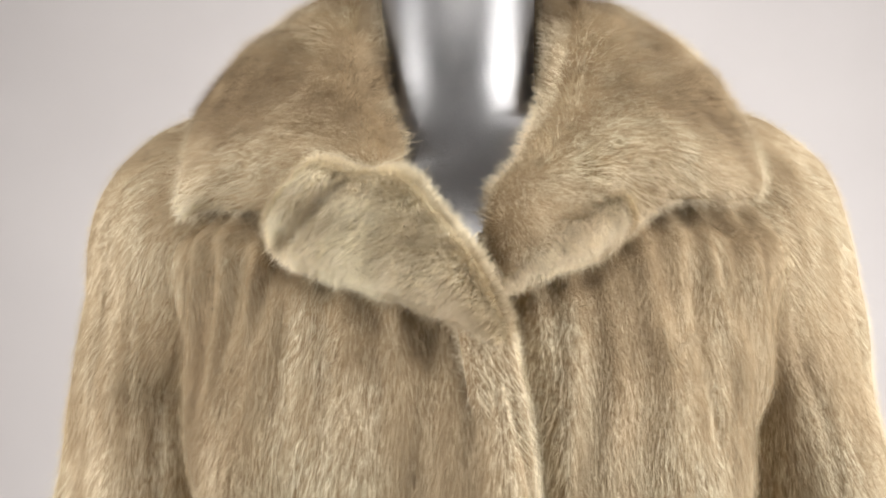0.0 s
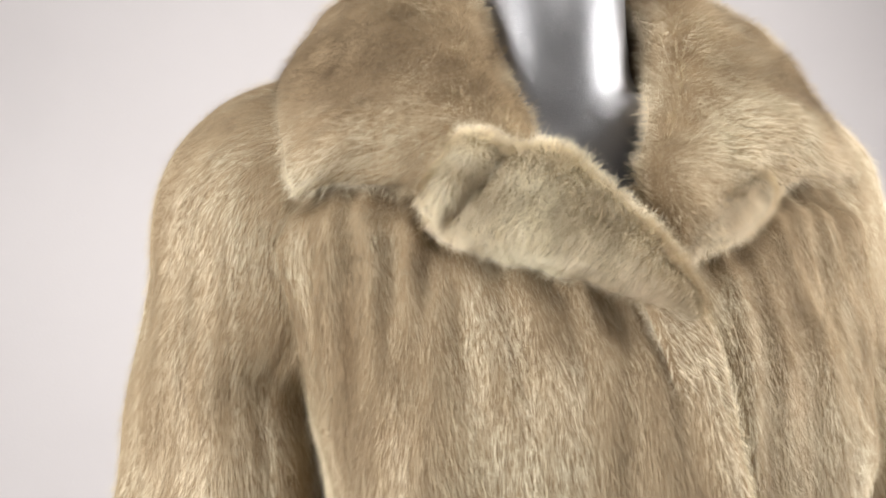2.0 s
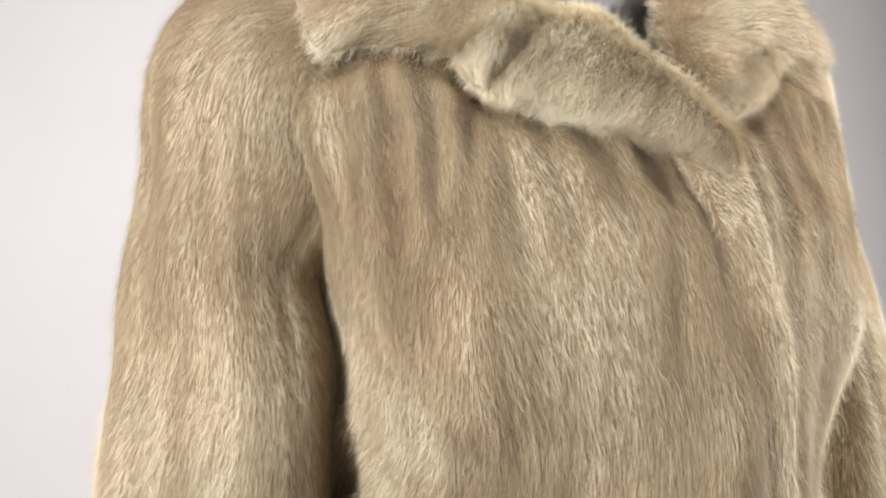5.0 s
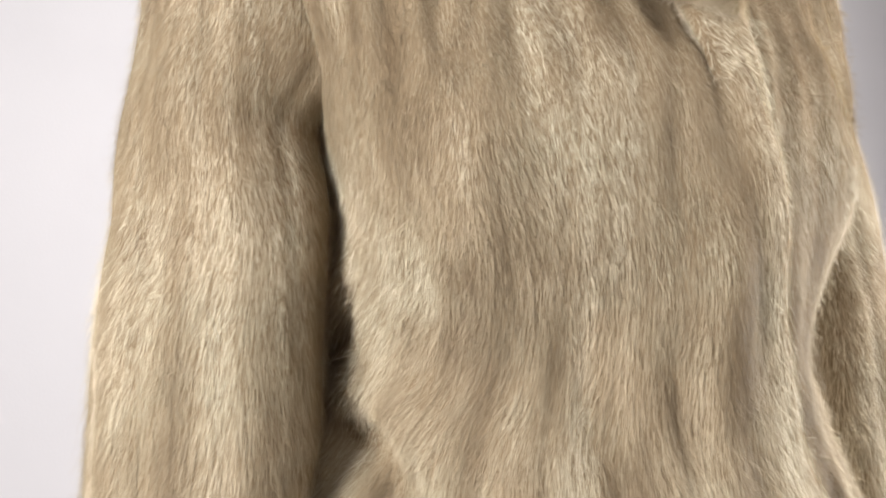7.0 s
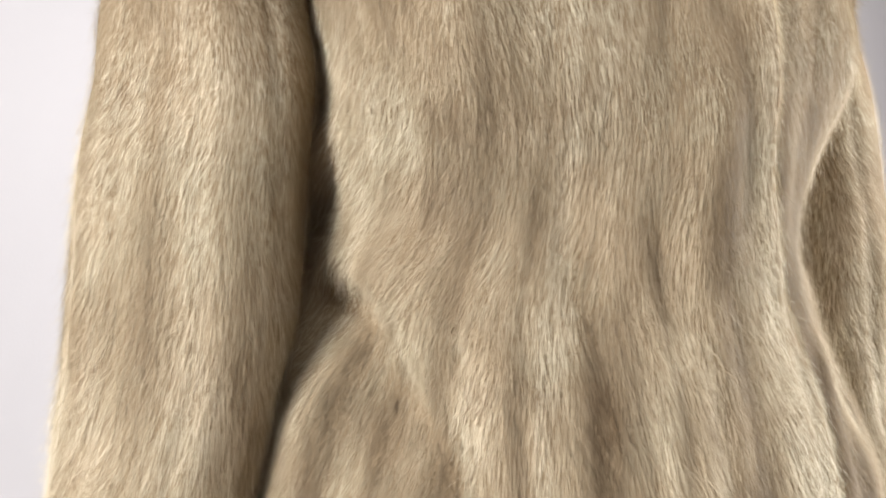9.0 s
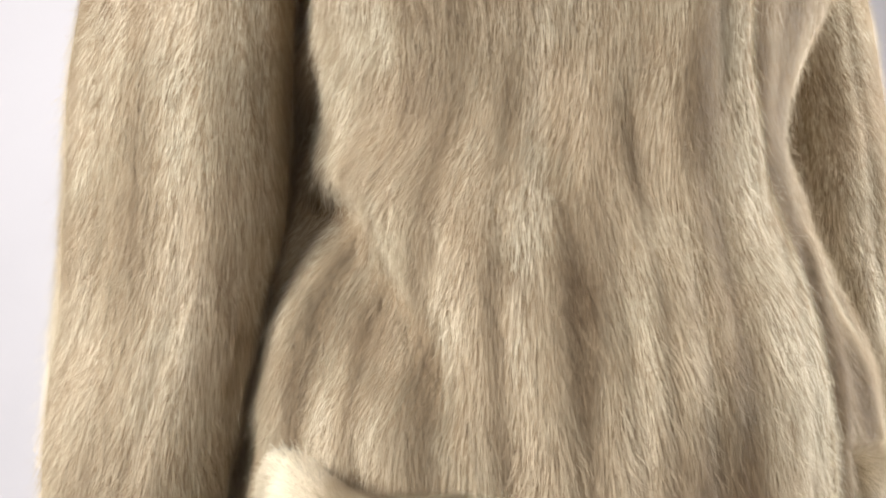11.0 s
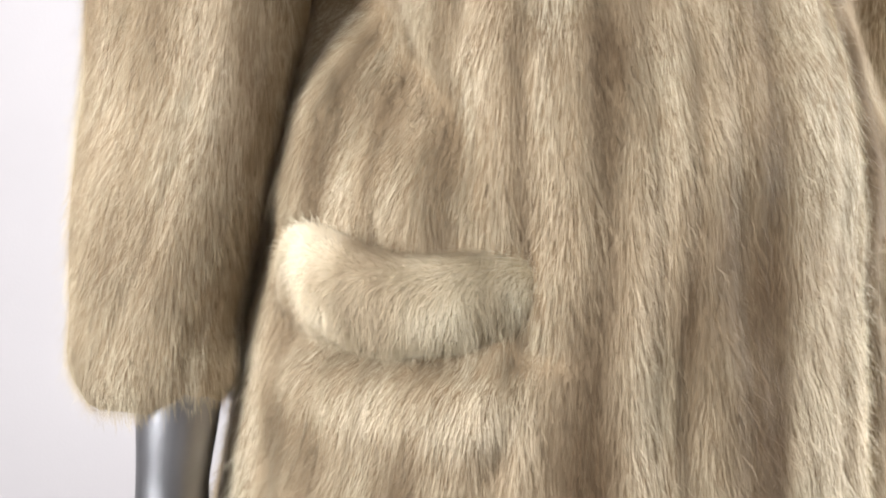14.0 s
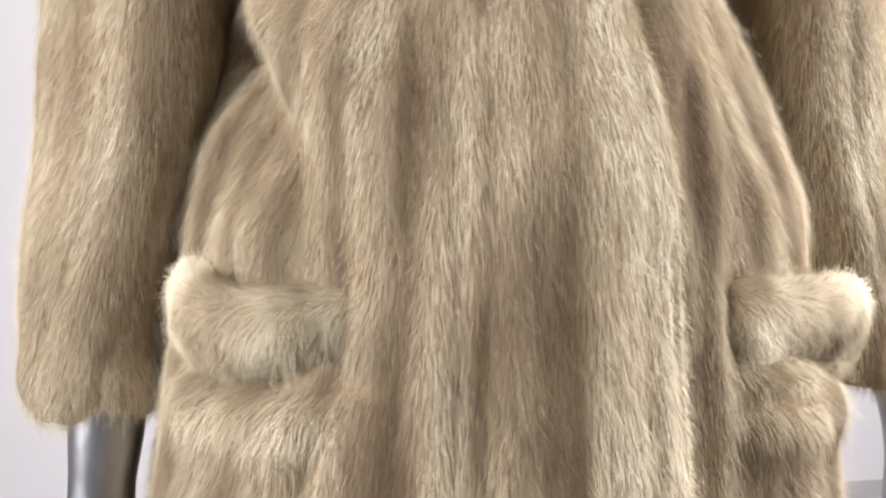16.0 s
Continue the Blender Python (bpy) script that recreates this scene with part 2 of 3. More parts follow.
X0, X1, Y0, Y1, TOP = -3.4, 3.4, -4.2, 2.25, 2.7
structure("wall_north", box(X0 - 0.1, X1 + 0.1, Y1, Y1 + 0.1, 0, TOP), WALL, "plain warm white painted wall behind the mannequin")
structure("wall_south", box(X0 - 0.1, X1 + 0.1, Y0 - 0.1, Y0, 0, TOP), WALL, "plain warm white painted wall")
structure("wall_west", box(X0 - 0.1, X0, Y0, Y1, 0, TOP), WALL, "plain warm white painted wall")
structure("wall_east", box(X1, X1 + 0.1, Y0, Y1, 0, TOP), WALL, "plain warm white painted wall")
structure("floor", box(X0 - 0.1, X1 + 0.1, Y0 - 0.1, Y1 + 0.1, -0.1, 0), FLOOR, "plain pale painted floor")
structure("ceiling", box(X0 - 0.1, X1 + 0.1, Y0 - 0.1, Y1 + 0.1, TOP, TOP + 0.1), CEILING, "plain white ceiling")

XC, YC = 0.02, 0.62      # the middle of the body


# ---- the mannequin ----
def tube(rows, n=32, seg=60, turned=0.0):
    """A tube through rows x, y, z, rx, ry and, if given, the degrees by which the section turns (times turned)."""
    s = spline(rows, seg)
    t = unit(np.gradient(s[:, :3], axis=0))
    across = unit(np.cross(np.cross(t, np.tile([1.0, 0, 0], (seg, 1))), t))
    ahead = np.cross(t, across)
    turn = np.radians(turned * s[:, 5:6]) if s.shape[1] > 5 else np.zeros((seg, 1))
    c, k = np.cos(turn), np.sin(turn)
    across, ahead = c * across + k * ahead, c * ahead - k * across
    a = np.linspace(0, 2 * np.pi, n, endpoint=False)
    P = (s[None, :, :3] + np.cos(a)[:, None, None] * s[None, :, 3:4] * across[None] + np.sin(a)[:, None, None] * s[None, :, 4:5] * ahead[None])
    return P, t


def mannequin():
    verts, faces = [], []

    def add(rows, n=40, seg=60):
        P, _ = tube(rows, n, seg)
        v, f = grid_mesh(P, wrap=True, flip=True)
        o = len(verts)
        verts.extend(v.tolist())
        faces.extend([tuple(o + i for i in q) for q in f])
        faces.append(tuple(o + i * seg for i in range(n)))
        faces.append(tuple(o + i * seg + seg - 1 for i in range(n))[::-1])

    # neck, cut flat at the top, chest and body form
    add([(0.012, 0.630, 1.640, 0.064, 0.062), (0.012, 0.625, 1.580, 0.062, 0.061), (0.012, 0.620, 1.520, 0.0605, 0.060),
         (0.012, 0.616, 1.468, 0.0595, 0.060), (0.012, 0.616, 1.442, 0.0625, 0.060), (0.013, 0.616, 1.420, 0.074, 0.060), (XC, 0.616, 1.394, 0.116, 0.060), (XC, 0.614, 1.345, 0.155, 0.061),
         (XC, 0.607, 1.27, 0.145, 0.088), (XC, 0.60, 1.10, 0.110, 0.085), (XC, 0.60, 0.95, 0.150, 0.095), (XC, 0.60, 0.80, 0.160, 0.095)], 64, 160)
    # the two arms with closed palms
    for k, dx in ((-1, 0.0), (1, 0.016)):
        def q(x, y, z, a, b):
            return (XC + k * x + dx * (4.6 - 3.6 * float(step(np.array(z), 0.74, 0.86))), y, z, a, b)
        add([q(0.13, 0.64, 1.370, 0.03, 0.035), q(0.19, 0.65, 1.345, 0.038, 0.042), q(0.235, 0.66, 1.28, 0.038, 0.042), q(0.262, 0.66, 1.08, 0.036, 0.04),
             q(0.288, 0.635, 0.85, 0.033, 0.036), q(0.292, 0.612, 0.735, 0.027, 0.031), q(0.297, 0.608, 0.68, 0.0235, 0.028), q(0.297, 0.602, 0.64, 0.027, 0.034),
             q(0.294, 0.595, 0.59, 0.026, 0.040), q(0.290, 0.588, 0.54, 0.020, 0.034), q(0.287, 0.583, 0.50, 0.011, 0.017)], 36, 110)
    # stand
    add([(XC, 0.60, 0.82, 0.014, 0.014), (XC, 0.60, 0.03, 0.014, 0.014)], 20, 4)
    add([(XC, 0.60, 0.035, 0.02, 0.02), (XC, 0.60, 0.030, 0.16, 0.16), (XC, 0.60, 0.0, 0.17, 0.17)], 48, 8)
    return tagged(part("mannequin", verts, faces, SILVER), "silver glitter-painted display mannequin wearing a fur coat", "mannequin")


mannequin()

# ---- the fur coat ----
coat = tagged(new("fur_coat"), "pale beige mink fur coat with notched collar on a mannequin", "coat")
coat.location = (0, 0, 0)

# half width, front depth and roundness of the body by height
HALF = [(0.34, 0.345), (0.55, 0.296), (0.70, 0.262), (0.78, 0.245), (0.85, 0.233), (0.90, 0.231), (0.965, 0.219), (1.02, 0.197), (1.06, 0.174), (1.10, 0.170), (1.15, 0.174), (1.20, 0.184), (1.24, 0.190), (1.28, 0.200), (1.32, 0.212), (1.36, 0.200), (1.41, 0.150), (1.46, 0.075)]
NEAR = [(0.34, 0.372), (0.55, 0.390), (0.70, 0.402), (0.85, 0.413), (0.90, 0.420), (0.965, 0.436), (1.03, 0.454), (1.09, 0.450), (1.15, 0.443), (1.21, 0.446), (1.28, 0.472), (1.35, 0.506), (1.41, 0.548), (1.46, 0.588)]
AXIS = [(0.34, 0.66), (1.00, 0.66), (1.06, 0.640), (1.12, 0.595), (1.17, 0.578), (1.30, 0.580), (1.46, 0.602)]
ROUND = [(0.34, 2.3), (0.80, 2.5), (0.87, 2.5), (0.95, 2.15), (1.0, 2.05), (1.08, 2.05), (1.17, 2.4), (1.22, 2.05), (1.28, 1.82), (1.34, 1.84), (1.46, 2.1)]
MIDDLE = [(0.34, 0.022), (0.85, 0.027), (0.95, 0.027), (1.04, 0.022), (1.15, 0.018), (1.46, 0.018)]
EDGE = [(0.34, 0.095), (0.74, 0.093), (0.85, 0.089), (0.93, 0.089), (0.98, 0.080), (1.03, 0.067), (1.09, 0.056), (1.19, 0.047), (1.24, 0.041), (1.29, 0.032), (1.35, 0.010), (1.46, -0.02)]
# furrows: from x, z to x, z, width, depth
FURROWS = [(-0.124, 1.335, -0.131, 1.250, 0.006, 0.006), (-0.107, 1.315, -0.115, 1.250, 0.006, 0.005), (-0.152, 1.340, -0.143, 1.270, 0.006, 0.005),
           (0.104, 1.320, 0.108, 1.250, 0.006, 0.004), (0.157, 1.320, 0.163, 1.200, 0.006, 0.006),
           (0.180, 1.335, 0.186, 1.280, 0.005, 0.005), (-0.112, 1.000, -0.120, 0.965, 0.005, 0.006), (-0.064, 1.110, -0.050, 1.000, 0.010, 0.004), (-0.012, 1.090, -0.002, 0.990, 0.010, 0.007),
           (0.028, 1.165, 0.034, 1.050, 0.010, 0.006), (-0.118, 1.130, -0.108, 1.060, 0.010, 0.003), (-0.128, 0.930, -0.131, 0.866, 0.004, 0.004),
           (-0.170, 0.960, -0.185, 0.870, 0.008, 0.005), (0.118, 1.000, 0.120, 0.700, 0.006, 0.007), (0.150, 0.960, 0.160, 0.870, 0.006, 0.006),
           (0.190, 0.960, 0.205, 0.870, 0.006, 0.006), (-0.098, 0.805, -0.130, 0.690, 0.008, 0.008), (-0.028, 0.990, -0.036, 0.700, 0.007, 0.004), (0.008, 0.990, 0.012, 0.700, 0.007, 0.004)]


def furrow(x, z, x0, z0, x1, z1, width, depth):
    dx, dz = x1 - x0, z1 - z0
    u = np.clip(((x - x0) * dx + (z - z0) * dz) / (dx * dx + dz * dz), 0, 1)
    fade = np.sin(np.pi * np.clip(u * 0.9 + 0.05, 0, 1)) ** 0.5
    e = np.hypot(x - x0 - u * dx, z - z0 - u * dz)
    return depth * fade * np.exp(-(e / width) ** 2)


def body_grid(nu=360, nv=300):
    a = np.linspace(-np.pi, np.pi, nu)[:, None]      # 0 looks to the front
    z = np.linspace(0.34, 1.46, nv)[None, :]
    half, near, axis, n, mid = (curve_of(t, z) for t in (HALF, NEAR, AXIS, ROUND, MIDDLE))
    deep = axis - near
    c, s = np.cos(a), np.sin(a)
    front = np.where(c > 0, deep, np.minimum(0.17, 0.06 + 0.55 * half))
    k = (np.abs(s) ** n + np.abs(c) ** n) ** (-1 / n)
    half = half + 0.060 * step(-c, 0.18, 0.55) * step(z, 1.34, 1.26) * step(z, 0.76, 0.86)
    half = half + 0.026 * step(s, 0.0, 0.4) * step(z, 1.13, 0.90) * step(z, 0.72, 0.86)      # the hip stands out further on the closing side
    half = half + 0.006 * step(-s, 0.0, 0.4) * step(z, 1.12, 1.02) * step(z, 0.86, 0.97)
    half = half + 0.045 * step(-s, 0.2, 0.6) * step(-c, -0.08, 0.22) * step(z, 1.15, 1.08) * step(z, 0.90, 1.0)
    half = half + 0.022 * step(s, 0.0, 0.4) * step(z, 1.18, 1.26) * step(z, 1.40, 1.34)
    x = mid + half * k * s
    y = axis - front * k * c
    z = z + 0 * a
    out = np.stack([s / half, -c / front, 0 * z], -1)
    out = unit(out)
    facing = step(c + 0 * z, 0.0, 0.35)
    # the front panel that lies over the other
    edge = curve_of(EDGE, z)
    low = step(z, 1.06, 0.94)
    lift = 0.011 * step(edge - x, -0.004, 0.007) * (0.55 + 0.45 * step(x, -0.14, 0.03)) * step(z, 1.40, 1.28)
    lift = lift + (0.006 - 0.006 * low) * np.exp(-((x - edge + 0.009) / 0.010) ** 2) * facing * step(z, 1.42, 1.30)
    lift = lift - 0.006 * low * facing * step(edge - x, 0.034, -0.002) - 0.008 * low * facing * step(x - edge, 0.002, 0.014)      # the lip rolls back and the panel below lies deeper
    lift = lift - (0.014 - 0.005 * low) * np.exp(-((x - edge - 0.012) / 0.009) ** 2) * facing * step(z, 1.42, 1.30)
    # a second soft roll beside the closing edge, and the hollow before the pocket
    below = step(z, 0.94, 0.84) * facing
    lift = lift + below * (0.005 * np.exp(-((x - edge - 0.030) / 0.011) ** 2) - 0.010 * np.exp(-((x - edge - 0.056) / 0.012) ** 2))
    lift = lift + 0.013 * np.exp(-((x - edge + 0.028) / 0.026) ** 2) * facing * step(z, 0.96, 1.05) * step(z, 1.22, 1.12)      # it bulges over the waist
    # pelts let in side by side
    stripe = (0.089 + 0.244 * a) / 0.0445 + 0.16 * value_noise(np.stack([x, y, 0.6 * z], -1), 11)
    off = np.abs(((stripe + 0.5) % 1) - 0.5) * 2            # 0 along the dark back of each pelt
    broad = np.where(np.floor(stripe + 0.5) % 2 == 0, 1.0, 0.0)
    lift = lift - 0.0030 * np.exp(-(off / (0.20 + 0.20 * broad)) ** 2) * (1 - 0.7 * step(z, 0.98, 1.06))
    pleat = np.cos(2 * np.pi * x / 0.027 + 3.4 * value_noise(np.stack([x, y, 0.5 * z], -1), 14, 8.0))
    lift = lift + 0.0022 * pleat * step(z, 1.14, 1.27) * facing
    for f in FURROWS:
        lift = lift - 1.1 * furrow(x, z, *f) * facing
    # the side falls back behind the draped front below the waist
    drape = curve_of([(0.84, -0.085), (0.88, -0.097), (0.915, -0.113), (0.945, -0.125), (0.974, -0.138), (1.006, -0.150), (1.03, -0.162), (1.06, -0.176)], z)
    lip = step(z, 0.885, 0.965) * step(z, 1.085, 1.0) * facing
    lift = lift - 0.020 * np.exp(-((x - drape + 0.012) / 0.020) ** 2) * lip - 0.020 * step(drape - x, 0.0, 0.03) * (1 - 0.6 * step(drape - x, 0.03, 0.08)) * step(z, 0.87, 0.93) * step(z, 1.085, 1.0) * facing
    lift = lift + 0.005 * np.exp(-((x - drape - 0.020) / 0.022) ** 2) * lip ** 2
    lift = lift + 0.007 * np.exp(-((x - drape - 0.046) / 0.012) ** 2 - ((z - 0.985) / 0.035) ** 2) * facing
    # pocket bags under the flaps
    for px, w in ((-0.158, 0.058), (0.200, 0.062)):
        zb = 0.800 if px < 0 else 0.788
        fore = step(c + 0 * z, 0.38, 0.62)
        inside = step(w - np.abs(x - px), -0.01, 0.012) * fore
        lift = lift + inside * (0.005 * np.exp(-((z - zb + 0.026) / 0.016) ** 2) - 0.006 * np.exp(-((z - zb + 0.003) / 0.006) ** 2))
        lift = lift + 0.016 * step(w - np.abs(x - px), -0.01, 0.016) * step(z, 0.60, 0.72) * step(z, 0.814, 0.792) * fore
        lift = lift - (0.010 * step(x, -0.195, -0.165) if px < 0 else 0.007) * step(w + (0.014 if px < 0 else -0.004) - np.abs(x - px - (0.006 if px < 0 else 0.016)), -0.02, 0.022) * step(z, 0.790, 0.806) * step(z, 0.925, 0.855) * fore
        lift = lift - 0.003 * (0.5 + 0.5 * np.cos((x - px) / 0.0052 + 1.2 * np.sin((x - px) * 60))) ** 2 * step(z, 0.70, 0.78) * step(z, 0.83, 0.81) * step(w - np.abs(x - px), 0, 0.01) * facing
    brim = curve_of([(-0.20, 1.345), (-0.118, 1.335), (-0.10, 1.315), (-0.07, 1.298), (0.024, 1.262), (0.05, 1.285), (0.10, 1.312), (0.125, 1.335), (0.22, 1.345)], x)
    lift = lift - (0.006 + 0.008 * step(np.abs(x - 0.018), 0.10, 0.125)) * step(z - brim, -0.014, 0.006) * facing
    p = np.stack([x, y, z], -1)
    lift = lift + 0.005 * value_noise(p * (1, 1, 0.4), 30) + 0.009 * value_noise(p * (1, 1, 0.45), 12) + 0.005 * value_noise(p * (1, 1, 0.5), 22, 4.4) * step(z, 0.92, 1.0) * step(z, 1.26, 1.18)
    p = p + out * lift[..., None]
    # pale tufts under the flaps; below them the tint darkens to curb the light
    bag_tint = 0.0
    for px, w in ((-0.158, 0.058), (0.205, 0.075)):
        bag_tint = bag_tint + (0.10 * np.exp(-((z - 0.780) / 0.012) ** 2) - 0.24 * step(z, 0.776, 0.756)) * step(w - np.abs(x - px), -0.005, 0.012) * facing
    # low closing side tinted paler, making up for the little light it gets
    # pleat tints the ridges paler and the valleys darker, as light would
    tint = 0.62 + 0.05 * step(z, 1.08, 1.20) + 0.07 * step(x - edge, -0.05, -0.03) * step(z, 1.02, 0.95) + bag_tint - 0.28 * step(z, 1.02, 0.9) * step(x, -0.12, -0.07) * step(edge - x, 0.040, 0.085) + 0.05 * step(z, 1.06, 0.96) * step(x - edge, 0.0, 0.015) + 0.05 * np.exp(-((z - 1.15) / 0.08) ** 2) + 0.05 * pleat * step(z, 1.16, 1.27) * facing - (0.28 + 0.24 * broad) * np.exp(-(off / (0.26 + 0.30 * broad)) ** 2) * (0.70 + 0.8 * value_noise(p, 9, 4.0)) * (1 - 0.5 * step(z, 0.98, 1.06))
    # ridge of the drape tinted paler as a highlight; side behind it paler too
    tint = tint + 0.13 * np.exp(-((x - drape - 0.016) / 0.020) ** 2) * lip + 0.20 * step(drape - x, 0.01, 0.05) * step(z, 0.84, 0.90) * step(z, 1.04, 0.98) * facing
    tint = tint + 0.04 * np.exp(-((x + 0.125) / 0.035) ** 2 - ((z - 1.20) / 0.06) ** 2) * facing      # paler pelt beside the armhole, its tint also raised against the shade there
    # the roll tinted paler and the hollow darker, shading put into the colour
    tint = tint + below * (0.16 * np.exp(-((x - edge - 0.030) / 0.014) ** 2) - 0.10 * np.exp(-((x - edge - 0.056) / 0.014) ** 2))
    # lip of the front panel tinted paler, for the light it catches
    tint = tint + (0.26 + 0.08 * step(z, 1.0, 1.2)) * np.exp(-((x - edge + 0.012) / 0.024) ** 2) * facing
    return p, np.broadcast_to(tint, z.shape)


def with_fur(name, P, T, D, parent, count, length, lift, label="", weight=None, seed=1, flip=False, **more):
    v, f = grid_mesh(P, False, flip)
    if weight is not None:
        keep = weight.ravel()
        f = [q for q in f if min(keep[k] for k in q) > 0]
    ob = part(name, v, f, SKIN, parent, label)
    N = normals_of(P) * (-1 if flip else 1)
    fur("guard_hair", ob, P, N, D, T, count * 0.55, length, lift, weight, seed=seed, **more)
    fur("underfur", ob, P, N, D, T - 0.02, count * 2.0, length * 0.8, lift * 0.85, weight, seed=seed + 100, thick=0.00010, guard=False, **more)
    return ob


P, T = body_grid()
down = np.gradient(P, axis=1) * -1
N = normals_of(P)
if N[P.shape[0] // 2, 150][1] > 0:
    flip, N = True, -N
else:
    flip = False
front = np.where(N[..., 1] < 0.35, 1.0, 0.06) * np.where(P[..., 2] < 0.62, 0.25, 1.0)
rise = P[..., 2] - 1.330      # the open neck
vee = (rise > 0) & (P[..., 0] > 0.018 - 0.80 * rise) & (P[..., 0] < 0.018 + 0.70 * rise) & (N[..., 1] < 0.3) | (P[..., 2] > 1.43) & (N[..., 1] < 0.3)
front = np.where(vee, 0.0, front)
# no long hair under the upper roll of the pocket flaps
for px, w in ((-0.158, 0.070), (0.205, 0.075)):
    front = np.where((np.abs(P[..., 0] - px) < w) & (P[..., 2] > 0.825) & (P[..., 2] < 0.862) & (P[..., 1] < 0.60), 0.30, front)
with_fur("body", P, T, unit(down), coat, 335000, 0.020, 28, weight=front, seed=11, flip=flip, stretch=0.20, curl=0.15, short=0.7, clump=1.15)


def sleeve(k, dx):
    def q(x, y, z, r, deep, turn):
        low = dx * float(step(np.array(z), 1.28, 1.05)) + 0.005 * float(np.exp(-((z - 1.29) / 0.05) ** 2))
        return (XC + k * x + low, y + (0.006 if k > 0 else 0.0), z, r, r * deep, turn)
    rows = [q(0.09, 0.655, 1.390, 0.050, 1.1, 0), q(0.165, 0.656, 1.392, 0.070, 1.10, 0), q(0.216, 0.662, 1.357, 0.085, 0.93, 0), q(0.238, 0.667, 1.285, 0.078, 0.98, 4), q(0.251, 0.667, 1.22, 0.070, 1.16, 8),
            q(0.253, 0.662, 1.15, 0.068, 1.27, 16), q(0.265, 0.664, 1.08, 0.067, 1.40, 24), q(0.274, 0.658, 1.0, 0.066, 1.48, 28), q(0.283, 0.657, 0.94, 0.063, 1.48, 26), q(0.296, 0.654, 0.866, 0.060, 1.46, 22),
            q(0.304, 0.658, 0.80, 0.058, 1.36, 10), q(0.307, 0.658, 0.755, 0.057, 1.32, 8), q(0.307, 0.658, 0.742, 0.051, 1.32, 8)]
    n, seg = 120, 200
    S, t = tube(rows, n, seg, k)
    S = np.concatenate([S, S[:1]], 0)
    # the armhole seam carries the chest over into the sleeve
    out = unit(S - S.mean(0, keepdims=True))
    inward = np.clip(out[..., 0] * -0.75 * k - out[..., 1] * 0.66, 0, 1)
    S = S + np.array([-0.55 * k, -0.83, 0]) * (0.034 * inward ** 2 * step(S[..., 2], 1.215, 1.27) * step(S[..., 2], 1.40, 1.33))[..., None]
    a = np.linspace(0, 2 * np.pi, n + 1)[:, None]
    stripe = a / (2 * np.pi) * 9 + 0.2 * value_noise(S, 9, 2.0)
    groove = np.abs(((stripe + 0.5) % 1) - 0.5) * 2
    out = unit(S - S.mean(0, keepdims=True))
    S = S + out * (-0.002 * (1 - step(groove, 0, 0.35)) + 0.008 * value_noise(S * (1, 1, 0.4), 14, 7.0) + 0.004 * value_noise(S * (1, 1, 0.35), 32, 1.0))[..., None]
    band = np.abs(((stripe) % 1) - 0.5) * 2
    tint = 0.70 + 0.09 * step(S[..., 2], 1.12, 0.95) - 0.30 * np.exp(-(band / 0.42) ** 2) * (0.7 + 0.5 * value_noise(S, 9, 1.0))
    N = normals_of(S)
    fl = (N * out).sum() < 0
    N = -N if fl else N
    D = np.broadcast_to(t[None], S.shape)
    w = np.where(N[..., 1] < 0.4, 1.0, 0.15)
    ob = with_fur("sleeve", S, tint, D, coat, 98000, 0.020, 31, weight=w, seed=21 + k, flip=fl, stretch=0.22, curl=0.16, short=0.6, clump=0.7)
    # lining turned into the cuff
    inner = rows[-1]
    L, _ = tube([(*inner[:2], inner[2] + 0.003, inner[3] * 0.84, inner[4] * 0.84, 30), (inner[0], inner[1], inner[2] + 0.006, inner[3] * 0.80, inner[4] * 0.80, 30), (inner[0], inner[1], inner[2] + 0.05, inner[3] * 0.66, inner[4] * 0.66, 30)], 48, 12, k)
    part("lining", *grid_mesh(L, True), LINING, ob, "dark brown satin lining")
    return ob


sleeve(-1, 0.0)
sleeve(1, 0.032)


def pillow(inner, outer, thick, nu=90, nv=48, bulge=0.0, back=0.35, ends=0.12, taper=0.0):
    """A padded flap between two curves: its upper face bulges along the normal, its edges are rounded."""
    A, B = spline(inner, nu), spline(outer, nu)
    ang = np.linspace(0, 2 * np.pi, nv + 1)
    v = 0.5 - 0.5 * np.cos(ang)                   # out along the upper face and back along the lower
    S = A[:, None] + (B - A)[:, None] * v[None, :, None]
    n = unit(np.cross(np.gradient(A, axis=0) + np.gradient(B, axis=0), B - A))
    n = np.where((n * np.array([0, -1, 0.6])).sum(1, keepdims=True) < 0, -n, n)
    u = np.linspace(0, 1, nu)
    if not isinstance(thick, float):
        thick = curve_of(thick, u)[:, None]
    if not isinstance(bulge, float):
        bulge = curve_of(bulge, u)[:, None]
    e = np.clip(np.minimum(u, 1 - u) / ends, 0, 1)
    e = np.sqrt(1 - (1 - e) ** 2)
    prof = np.sign(np.sin(ang)) * np.abs(np.sin(ang)) ** 0.55
    prof = np.where(prof > 0, prof, prof * back)
    S = S + n[:, None] * (thick * prof[None] * (1 - taper * v[None]) * (0.15 + 0.85 * e[:, None]) + bulge * (np.sin(np.pi * v) * e[:, None]))[..., None]
    return S, n


